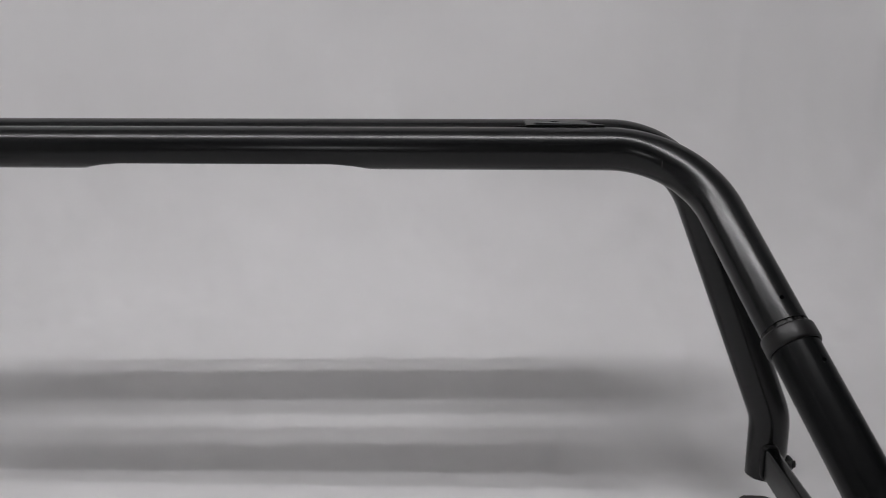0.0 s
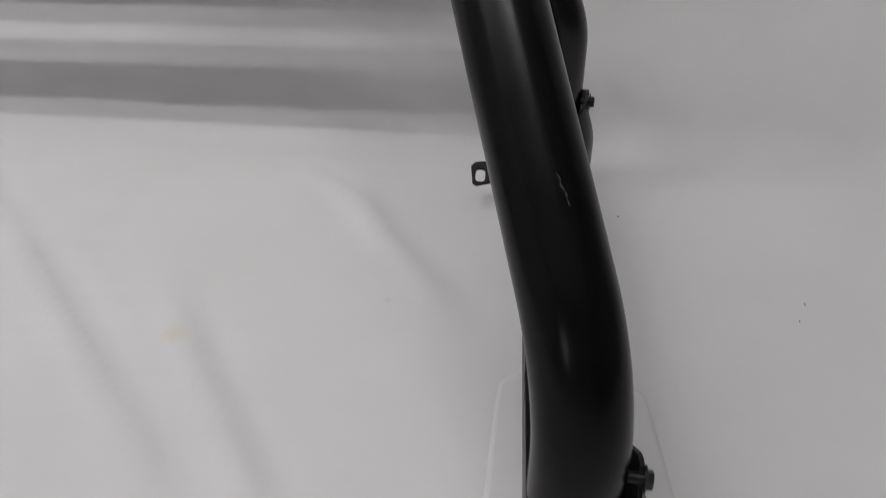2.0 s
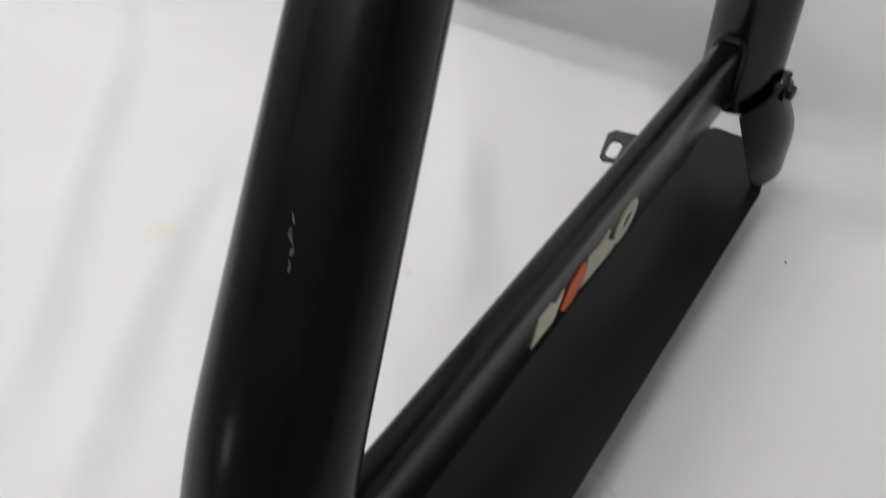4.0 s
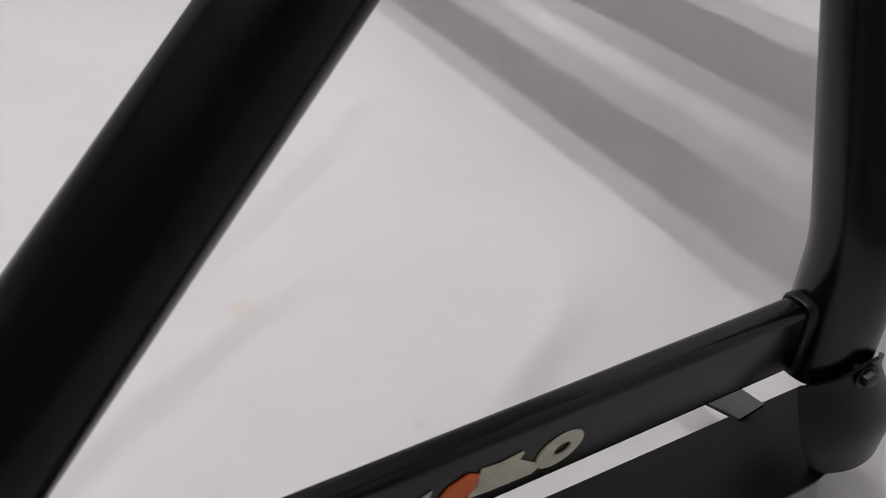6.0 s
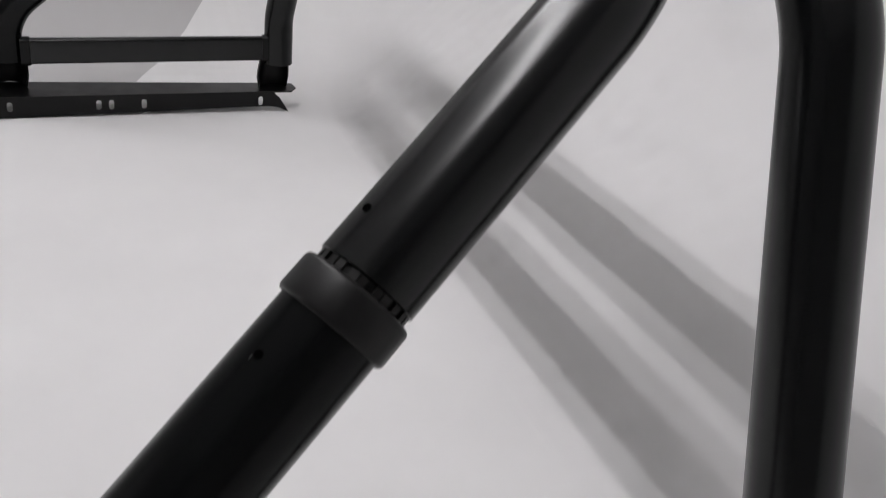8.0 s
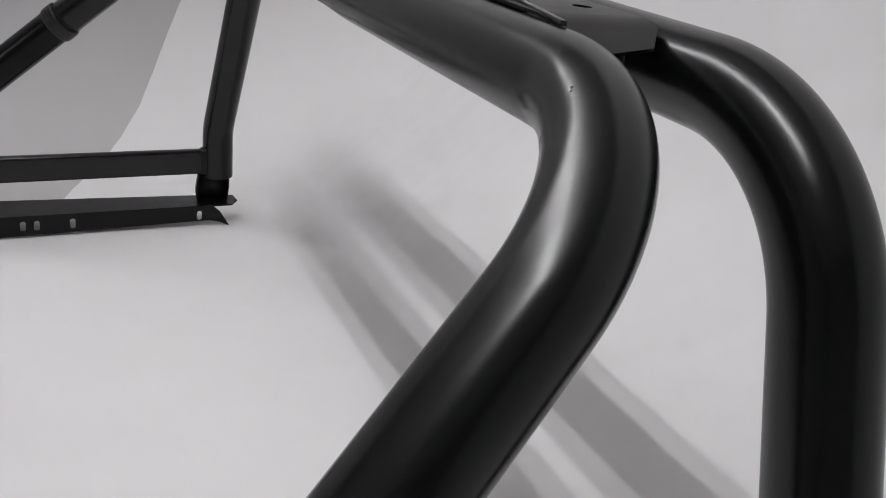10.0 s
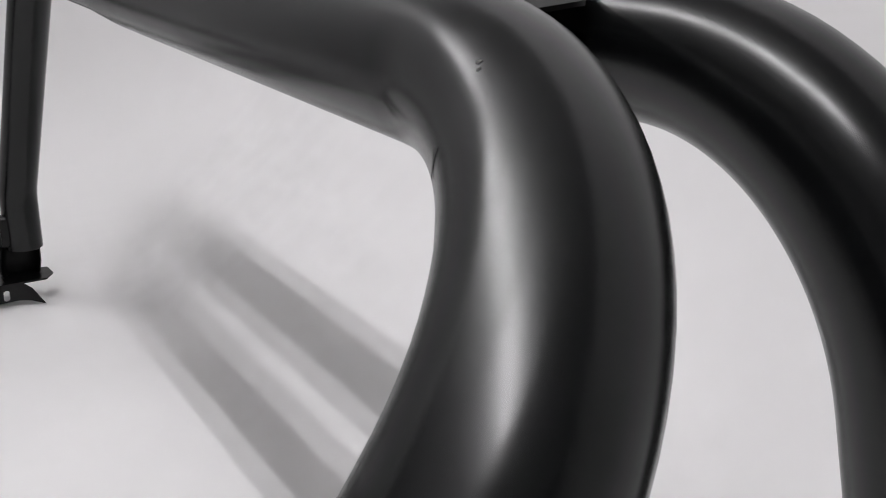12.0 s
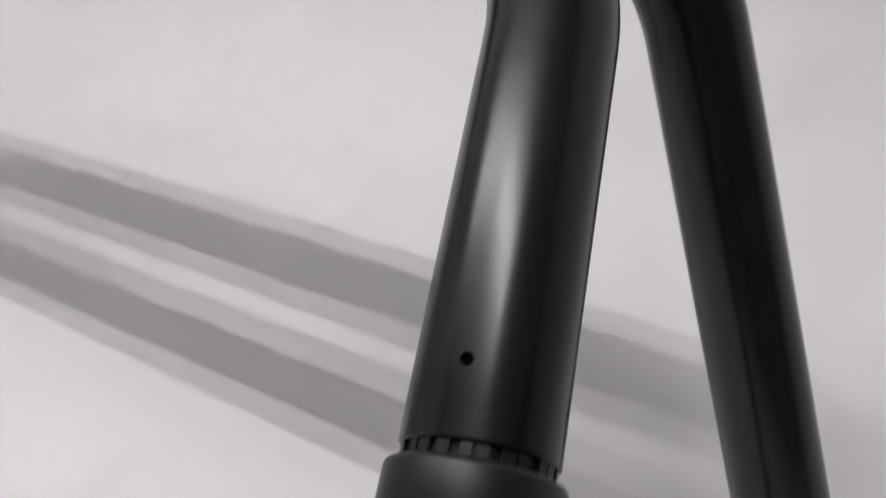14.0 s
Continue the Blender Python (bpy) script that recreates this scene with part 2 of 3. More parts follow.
def sweep_profile(radius, arc=22):
    """(run, height) from the floor line up the curve and the wall."""
    out = [(radius * math.sin(a), radius * (1 - math.cos(a))) for a in (math.pi / 2 * k / arc for k in range(arc + 1))]
    return out + [(radius, radius + (TOP - radius) * k / 6) for k in range(1, 7)]


def back_line(x):
    """Depth at which the sheet leaves the floor."""
    return BACK_Y + BACK_SKEW * x


def back_profile(foot=20, straight=46, head=34, wall=8):
    """(run, height, lean) of the sheet behind the hoops: a bend, a long slope, a wider bend, the wall."""
    out = [(FOOT_R * math.sin(a), FOOT_R * (1 - math.cos(a)), a) for a in (SLOPE * k / foot for k in range(foot + 1))]
    run, h, _ = out[-1]
    for k in range(1, straight + 1):
        up = (SLOPE_TOP - h) * k / straight
        out.append((run + up / math.tan(SLOPE), h + up, SLOPE))
    run, h, _ = out[-1]
    for k in range(1, head + 1):
        a = SLOPE + (math.pi / 2 - SLOPE) * k / head
        out.append((run + HEAD_R * (math.sin(a) - math.sin(SLOPE)), h + HEAD_R * (math.cos(SLOPE) - math.cos(a)), a))
    run, h, _ = out[-1]
    return out + [(run, h + (TOP - h) * k / wall, math.pi / 2) for k in range(1, wall + 1)]


def along(profile, share):
    """The point at a share of a profile's length."""
    steps = [math.dist(p[:2], q[:2]) for p, q in zip(profile, profile[1:])]
    left = share * sum(steps)
    for p, q, step in zip(profile, profile[1:], steps):
        if left <= step:
            w = left / step
            return p[0] + (q[0] - p[0]) * w, p[1] + (q[1] - p[1]) * w
        left -= step
    return profile[-1][:2]


# edge of the white sheet on the grey wall: height -> depth
EDGE = ((0.0, -0.375), (0.007, -0.331), (0.042, -0.251), (0.092, -0.194), (0.150, -0.146), (0.225, -0.107), (0.36, -0.048), (0.48, 0.0), (0.65, 0.035), (3.2, 0.06))

# long soft creases of the sheet: points along the fold, depth
CREASES = (
    (((0.05, 0.02), (0.16, -0.12), (0.28, -0.226), (0.47, -0.447), (0.61, -0.600), (0.72, -0.74)), 0.0052),
    (((0.53, -0.29), (0.602, -0.425), (0.668, -0.528), (0.75, -0.650), (0.84, -0.80)), 0.0046),
    (((0.60, 0.06), (0.747, -0.096), (0.881, -0.289), (0.960, -0.405)), 0.0048),
    (((0.66, 0.06), (0.76, -0.06), (0.83, -0.18)), 0.0030),
    (((-0.25, -0.10), (-0.05, -0.35), (0.18, -0.60), (0.34, -0.85)), 0.0012),
    (((-0.70, -0.12), (-0.52, -0.34), (-0.38, -0.60)), 0.0010),
)


def sheet_height(x, y):
    """Height of the sheet over the floor: broad waves and the creases."""
    p = Vector((x, y, 0))
    h = 0.0020 * (noise.noise(p * 2.1) + 0.5 * noise.noise(p * 5.3 + Vector((7, 3, 1))))
    for line, deep in CREASES:
        best, share = 9.0, 0.0
        count = len(line) - 1
        for i, ((ax, ay), (bx, by)) in enumerate(zip(line, line[1:])):
            a, b = Vector((ax * K, ay * K, 0)), Vector((bx * K, by * K, 0))
            u = b - a
            q = min(max((p - a).dot(u) / u.length_squared, 0), 1)
            d = (p - a - u * q)
            if d.length < best:
                best, sgn, share = d.length, (1 if u.cross(d).z > 0 else -1), (i + q) / count
        if best < 0.09:
            d = best * sgn / 0.017
            taper = min(1.0, share / 0.25, (1 - share) / 0.25)
            h += 1.65 * deep * taper * (math.exp(-d * d) - 0.5 * math.exp(-(d - 1.6) ** 2)) * (0.75 + 0.6 * noise.noise(p * 9))
    return h


def floor_height(x, y):
    """The sheet on the floor, pressed flat under the two feet."""
    under = 1.0
    if -0.66 < y < 0.02:
        under = min(1.0, max(0.0, (abs(abs(x) - 1.04 * K) - 0.045) / 0.05))
    return min(0.0005 if x > 0.72 else 0.008, sheet_height(x, y)) * under


def edge_depth(h):
    for (h0, y0), (h1, y1) in zip(EDGE, EDGE[1:]):
        if h <= h1:
            return y0 + (y1 - y0) * (h - h0) / (h1 - h0)
    return EDGE[-1][1]


def spread(lo, hi, fine_lo, fine_hi, coarse, fine):
    """Grid lines from lo to hi, closer between fine_lo and fine_hi."""
    out = [lo]
    while out[-1] < hi - 1e-6:
        step = fine if fine_lo <= out[-1] < fine_hi else coarse
        nxt = out[-1] + step
        if out[-1] < fine_lo < nxt:
            nxt = fine_lo
        out.append(min(nxt, hi))
    return out


def build_studio():
    # floor: one white sheet up to the climb, the foot of the grey wall and the open side
    xs = spread(SIDE_X, 3.2, -0.7, 1.25, 0.08, 0.010)
    ys = spread(-3.0, BACK_Y, -0.85, BACK_Y, 0.08, 0.010)
    rows = []
    for row_y in ys:
        row = []
        for x in xs:
            y = row_y + BACK_SKEW * x * min(max((row_y + 1.0) / (1.0 + BACK_Y), 0.0), 1.0)
            fade = min(1.0, (BACK_Y - row_y) / 0.10, (x - SIDE_X) / 0.10)
            row.append(Vector((x, y, floor_height(x, y) * fade)))
        rows.append(row)
    verts, faces = sweep_grid(rows)
    tagged(mesh_object("floor", verts, faces, SHEET, sharp=180), "white sheet spread over the studio floor with faint creases", "floor", kind="structure")
    # the sheet climbs the back wall, rounds the corner and ends on the grey side wall
    back, side_prof = back_profile(), sweep_profile(SIDE_R)
    lengths = [0.0]
    for p, q in zip(back, back[1:]):
        lengths.append(lengths[-1] + math.dist(p[:2], q[:2]))
    turn_steps = [math.pi / 2 * k / 14 for k in range(15)]
    rows = []
    for k, (run, h, lean) in enumerate(back):
        row = []
        sway = min(1.0, lengths[k] / 0.06) * SWAY
        for x in spread(SIDE_X, 3.2, -0.9, 1.2, 0.16, 0.008)[::-1]:
            p = Vector((x, lengths[k], 0.3))
            w = sway * (noise.noise(p * 10) + 0.55 * noise.noise(p * 26) + 0.10 * noise.noise(p * 62))
            row.append(Vector((x, back_line(x) + run - w * math.sin(lean), h + w * math.cos(lean))))
        corner = back_line(SIDE_X)
        side_run, side_h = along(side_prof, lengths[k] / lengths[-1])
        for a in turn_steps[1:]:
            w = a / (math.pi / 2)
            w = w * w * (3 - 2 * w)
            r, z = run + (side_run - run) * w, h + (side_h - h) * w
            row.append(Vector((SIDE_X - r * math.sin(a), corner + r * math.cos(a), z)))
        e = edge_depth(side_h)
        for i in range(1, 13):
            row.append(Vector((SIDE_X - side_run, corner + (e - corner) * i / 12, side_h)))
        rows.append(row)
    verts, faces = sweep_grid(rows)
    tagged(mesh_object("backdrop", verts, faces, SHEET, sharp=180), "white backdrop sheet curving from the floor up the wall", "backdrop", kind="structure")
    prof = sweep_profile(SIDE_R)
    grey = []
    for r, h in prof:
        e = edge_depth(h)
        grey.append([Vector((SIDE_X - r - 0.002, -3.0 + (e + 0.02 + 3.0) * k / 30, h)) for k in range(31)])
    verts, faces = sweep_grid(grey)
    tagged(mesh_object("wall_west", verts, faces, GREY, sharp=180), "bare light grey curved studio wall beside the white sheet", "wall", kind="structure")
    # plain walls and ceiling that close the room
    def plain_block(name, lo, hi, mat, label, category):
        verts = [(x, y, z) for z in (lo[2], hi[2]) for x, y in ((lo[0], lo[1]), (hi[0], lo[1]), (hi[0], hi[1]), (lo[0], hi[1]))]
        faces = [(0, 1, 2, 3), (7, 6, 5, 4), (0, 4, 5, 1), (1, 5, 6, 2), (2, 6, 7, 3), (3, 7, 4, 0)]
        tagged(mesh_object(name, verts, faces, mat, smooth=False), label, category, kind="structure")

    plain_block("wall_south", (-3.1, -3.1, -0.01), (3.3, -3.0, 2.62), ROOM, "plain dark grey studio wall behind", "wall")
    plain_block("wall_east", (3.2, -3.0, -0.01), (3.3, 1.2, 2.62), ROOM, "plain dark grey studio wall at the open side", "wall")
    plain_block("wall_north", (-3.1, 1.2, -0.01), (3.3, 1.3, 2.62), ROOM, "plain dark grey studio wall behind the backdrop", "wall")
    plain_block("wall_outer", (-3.1, -3.0, -0.01), (-3.0, 1.2, 2.62), ROOM, "plain dark grey studio wall beyond the grey partition", "wall")
    plain_block("ceiling", (-3.1, -3.1, 2.62), (3.3, 1.3, 2.72), CEILING, "plain white studio ceiling", "ceiling")


build_studio()

# ---------------------------------------------------------------- the roll bar
roll_bar = tagged(new("roll_bar"), "black powder-coated steel pickup roll bar on a white sheet", "roll bar")
roll_bar.empty_display_size = 0.1

F_TOP, F_KNEE = at(0.830, 0.0, 0.0), at(1.0358, -0.0465, -0.540)
R_TOP, R_KNEE = at(0.826, -0.133, -0.003), at(1.059, -0.732, -0.554)
F_END = at(1.0358, -0.0455, -0.666)
R_END = at(1.059, -0.732, -0.668)

# front hoop: one tube from foot to foot
half = bend_path([at(0.0, 0.0, 0.0), F_TOP, F_KNEE, F_END], [0.186 * K, 0.124 * K])
tube("front_hoop", list(reversed(mirrored(half)[1:])) + half, TUBE * 1.012, PAINT, roll_bar)

# rear hoop: the upper tube ends at the collars, the struts go on to the feet
rear = bend_path([at(0.0, -0.133, -0.003), R_TOP, R_KNEE, R_END], [0.190 * K, 0.169 * K])
S_UP, S_COL0, S_COL1 = 1.161 * K, 1.168 * K, 1.198 * K
NOTCH0, NOTCH1, NOTCH_UP = 0.185 * K, 0.265 * K, 0.0115 * K


def crimped(p, d):
    """Faint press marks on the inner side of the upper bend."""
    inner = max(0.0, Vector((-0.62 if p.x > 0 else 0.62, -0.36, -0.70)).dot(d))
    s = (abs(p.x) - 0.632) / 0.016
    w = inner ** 4 * math.exp(-s * s)
    # the edge of the die: a soft step where the bend begins
    flank = max(0.0, Vector((-0.15 if p.x > 0 else 0.15, -0.96, -0.24)).dot(d))
    rise = min(max((abs(p.x) - 0.546) / 0.013, 0.0), 1.0)
    step = rise * rise * (3 - 2 * rise) * math.exp(-max(0.0, abs(p.x) - 0.560) / 0.030) * flank ** 3
    return p + d * (0.0005 * w * math.sin(abs(p.x) * 420 + p.z * 160) - 0.0011 * step)


# the bender's die has pressed the upper flank of the bend flatter: distance from the middle -> direction of that flank
FLANK = ((0.575, Vector((-0.04, -0.74, 0.67))), (0.622, Vector((0.0, -0.70, 0.71))), (0.657, Vector((0.064, -0.626, 0.764))), (0.677, Vector((0.183, -0.577, 0.784))), (0.690, Vector((0.325, -0.525, 0.772))), (0.700, Vector((0.42, -0.51, 0.74))), (0.722, Vector((0.45, -0.50, 0.74))))


def die_flat(p, d):
    x = abs(p.x)
    if not FLANK[0][0] < x < FLANK[-1][0]:
        return p
    for (x0, n0), (x1, n1) in zip(FLANK, FLANK[1:]):
        if x <= x1:
            n = n0.lerp(n1, (x - x0) / (x1 - x0)).normalized()
            break
    if p.x < 0:
        n.x = -n.x
    off = math.acos(min(max(n.dot(d), -1.0), 1.0)) / 0.50
    w = min(1.0, (x - 0.575) / 0.045, (0.722 - x) / 0.028)
    return p - d * ((0.0018 - 0.0005 * min(max((x - 0.67) / 0.025, 0.0), 1.0)) * w * w * (3 - 2 * w) * math.exp(-off * off))


def flatten_middle(p, d):
    """The underside is pressed flat between two soft ramps round the middle of the hoop."""
    if abs(p.x) > 0.5:
        return die_flat(crimped(p, d), d)
    if d.z > 0 or abs(p.x) > NOTCH1 + 0.01:
        return p
    w = min(max((NOTCH1 - abs(p.x)) / (NOTCH1 - NOTCH0), 0.0), 1.0)
    w = 1 - (1 - w) ** 2
    low = R_TOP.z - TUBE + NOTCH_UP * w
    return Vector((p.x, p.y, max(p.z, low)))


upper = cut_path(rear, 0.0, S_UP)
fine = [upper[0].lerp(upper[1], k / 60) for k in range(60)] + upper[1:]
tube("rear_hoop", list(reversed(mirrored(fine)[1:])) + fine, TUBE, PAINT, roll_bar, shape=flatten_middle)


def strut_axis(side):
    pts = cut_path(rear, S_COL0, path_length(rear) - 1e-5)
    return pts if side > 0 else mirrored(pts)


def disc_on(name, centre, normal, radius, mat, parent):
    """A drilled hole, not cut through: a shallow black cup painted as its shade."""
    n = normal.normalized()
    prof = [(0.0003, 0.0001), (0.0003, radius * 0.8), (0.0006, radius), (-0.001, radius * 1.02), (-0.001, 0.0001)]
    return lathe(prof, centre, n, mat, name, parent, sides=16)


def nearest_axis(pts, p):
    best = None
    for a, b in zip(pts, pts[1:]):
        u = b - a
        w = min(max((p - a).dot(u) / u.length_squared, 0), 1)
        q = a + u * w
        if best is None or (p - q).length < (p - best).length:
            best = q
    return best


def build_side(side):
    """All that belongs to one foot of the roll bar; side 1 faces the open room, -1 the grey wall."""
    def sp(x, y, z):
        return at(side * x, y, z)

    axis = strut_axis(side)
    tube("rear_strut", axis, STRUT, STRUT_PAINT, roll_bar, "satin black lower strut with an uneven coat")
    t = (axis[1] - axis[0]).normalized()
    end = axis[0] - t * (S_COL0 - S_UP)
    # collar: a thick ring with rounded lips, and the toothed liner in the gap above it
    length, rc = (S_COL1 - S_COL0), 0.0425 * K
    prof = [(0, TUBE * 0.93), (0, rc - 0.0022), (0.0005, rc - 0.0012), (0.0014, rc - 0.0004), (0.0028, rc), (length - 0.0034, rc + 0.0002), (length - 0.0020, rc), (length - 0.0008, rc - 0.0006), (length, rc - 0.0014), (length, STRUT + 0.0009), (length - 0.006, STRUT + 0.0008), (length - 0.006, TUBE * 0.93)]
    collar = lathe(prof, axis[0], t, RUBBER, "collar", roll_bar, "matt black plastic collar round the strut")
    gap = S_COL0 - S_UP
    prof = [(-0.02, TUBE * 0.86), (-0.02, TUBE * 0.90), (gap + 0.002, TUBE * 0.90), (gap + 0.002, TUBE * 0.86)]
    lathe(prof, end, t, PAINT_DULL, "liner", collar, "dark liner sleeve in the joint")
    a = Vector((0, 0, 1)).cross(t).normalized()
    b = t.cross(a)
    bm = bmesh.new()
    for k in range(24):
        w0 = 2 * math.pi * (k + 0.16 * math.sin(k * 2.7)) / 24
        ring = []
        for s in (-0.001, gap + 0.001):
            for w in (w0, w0 + 0.165 + 0.02 * math.sin(k * 1.9)):
                for r in (TUBE * 0.89, TUBE * 0.955):
                    ring.append(bm.verts.new(end + t * s + (a * math.cos(w) + b * math.sin(w)) * r))
        for f in ((0, 1, 3, 2), (4, 6, 7, 5), (0, 4, 5, 1), (2, 3, 7, 6), (1, 5, 7, 3), (0, 2, 6, 4)):
            bm.faces.new([ring[i] for i in f])
    part("tooth_ring", bm, BOLT, collar, "row of small black locating teeth")
    # drilled holes above and below the collar
    for x, y, z in ((0.921, -0.401, -0.195), (0.965, -0.475, -0.268)):
        p = sp(x, y, z)
        q = nearest_axis(rear if side > 0 else mirrored(rear), p)
        n = (p - q).normalized()
        lathe_r = TUBE if y > -0.45 else STRUT
        disc_on("screw_hole", q + n * lathe_r, n, 0.0024, HOLE_SHADE, roll_bar)

    # side bar between the two legs: a rounded box tube with an end lip at each leg
    p0, p1 = sp(1.0465, -0.692, -0.642), sp(1.030, -0.074, -0.623)
    run = (p1 - p0)
    along = run.normalized()
    out = along.cross(Vector((0, 0, 1))).normalized() * (1 if side > 0 else -1)
    if out.x * side < 0:
        out = -out
    up = Vector((0, 0, 1))

    def box_ring(p, w, h, r):
        return [p + out * u + up * v for u, v in rounded_rect(0, 0, w, h, r, 5)]
    bar_w, bar_h, bar_r = 0.020, 0.0515, 0.006
    rows = [box_ring(p0 + along * (run.length * k / 8), bar_w, bar_h, bar_r) for k in range(9)]
    n = len(rows[0])
    verts = [v for r in rows for v in r]
    faces = [(j * n + k, j * n + (k + 1) % n, (j + 1) * n + (k + 1) % n, (j + 1) * n + k) for j in range(8) for k in range(n)]
    faces += [tuple(range(n)), tuple(range(8 * n, 9 * n))]
    bar = mesh_object("side_bar", verts, faces, PAINT, roll_bar, "black box-section side bar between the legs")
    for p, d in ((p1, -1), (p0, 1)):
        lip = [(-0.004, 0.0), (-0.004, 0.0028), (0.012, 0.0034), (0.0145, 0.0018), (0.0145, 0.0)]
        rows = [box_ring(p + along * (d * s), bar_w + 2 * g - 0.0004, bar_h + 2 * g - 0.0004, bar_r + g) for s, g in lip]
        verts = [v for r in rows for v in r]
        faces = [(j * n + k, j * n + (k + 1) % n, (j + 1) * n + (k + 1) % n, (j + 1) * n + k) for j in range(4) for k in range(n)]
        faces += [tuple(range(n)), tuple(range(4 * n, 5 * n))]
        mesh_object("end_lip", verts, faces, PAINT_DULL, bar)
    if side > 0:
        build_badge(bar, p0, along, out, up, bar_w / 2)

    # foot rail: an angle with slots in its hanging flange and a slotted tab
    y0, y1, z = -0.792, 0.004, -0.742
    thick = 0.003
    # inner and outer edge, rear and front: the rail beside the wall lies a little askew
    xi0, xi1, xo0, xo1 = (1.027, 1.000, 1.124, 1.092) if side > 0 else (0.980, 1.019, 1.112, 1.096)
    top = [sp(xi0, y0, z), sp(xo0 - 0.02, y0, z), sp(xo0, y0 + 0.03, z), sp(xo1 + 0.002, y1 - 0.085, z), sp(xo1 - 0.007, y1 - 0.045, z), sp(xo1 - 0.020, y1 - 0.016, z), sp(xo1 - 0.034, y1 - 0.003, z), sp(xo1 - 0.046, y1, z), sp(xi1 + 0.012, y1, z), sp(xi1, y1 - 0.012, z)]
    if side < 0:
        top[3:9] = [sp(xo1, y1 - 0.06, z), sp(xo1 - 0.006, y1 + 0.002, z), sp(xi1 + 0.030, y1 + 0.006, z), sp(xi1 + 0.004, y1 - 0.012, z)]
    rail = slab("foot_rail", top, [], Vector((0, 0, -thick)), PAINT_DULL, roll_bar, "black angle-iron foot rail lying on the sheet")
    face = [sp(xi0, y0, z - 0.002), sp(xi1, y1 - 0.065, z - 0.002), sp(xi1, y1 - 0.045, -0.762), sp(xi1 - 0.012, y1 - 0.022, -0.799), sp(xi1 - 0.006, y1 - 0.052, -0.7875), sp(xi1, y1 - 0.075, -0.7855), sp(xi0, y0, -0.799)]
    slots = []
    for y in (-0.732, -0.521, -0.490, -0.408, -0.096):
        slots.append([sp(xi1 + (xi0 - xi1) * (y + u - y1) / (y0 - y1), y + u, -0.769 + v) for u, v in rounded_rect(0, 0, 0.013, 0.026, 0.006, 4)])
    slab("rail_flange", face, slots, Vector((side * thick, 0, 0)), PAINT_DULL, rail, "hanging flange with upright slots")
    if side > 0:
        def on_tab(x, y):
            return sp(x, y, -0.752 + 0.62 * (y + 0.108))
        tab = [on_tab(*q) for q in ((1.010, -0.090), (0.934, -0.109), (0.928, -0.106), (0.924, -0.084), (0.930, -0.078), (1.014, -0.068))]
        slot = [on_tab(0.9385 + u, -0.0955 + v) for u, v in rounded_rect(0, 0, 0.014, 0.019, 0.005, 4)]
        slab("rail_tab", tab, [slot], Vector((0, 0, -thick)), PAINT_DULL, rail, "flat tab with an oval slot")

    # curved foot brackets with their bolts
    if side > 0:
        build_bracket(side, (1.037, -0.050), (1.041, -0.036), (0.053, 0.072), 0.0430, sp, -40, -66, 42, -0.660, 0.9)
        build_bracket(side, (1.059, -0.732), (1.078, -0.740), (0.0462, 0.0462), 0.0462, sp, -105, -105, 58, -0.722, 0.5)
    else:
        build_bracket(side, (1.037, -0.050), (1.041, -0.053), (0.0462, 0.0462), 0.0412, sp, -96, -100, 62, -0.664, 0.9)
        build_bracket(side, (1.059, -0.732), (1.069, -0.734), (0.0462, 0.0462), 0.0430, sp, -105, -105, 90, -0.700, 0.6)


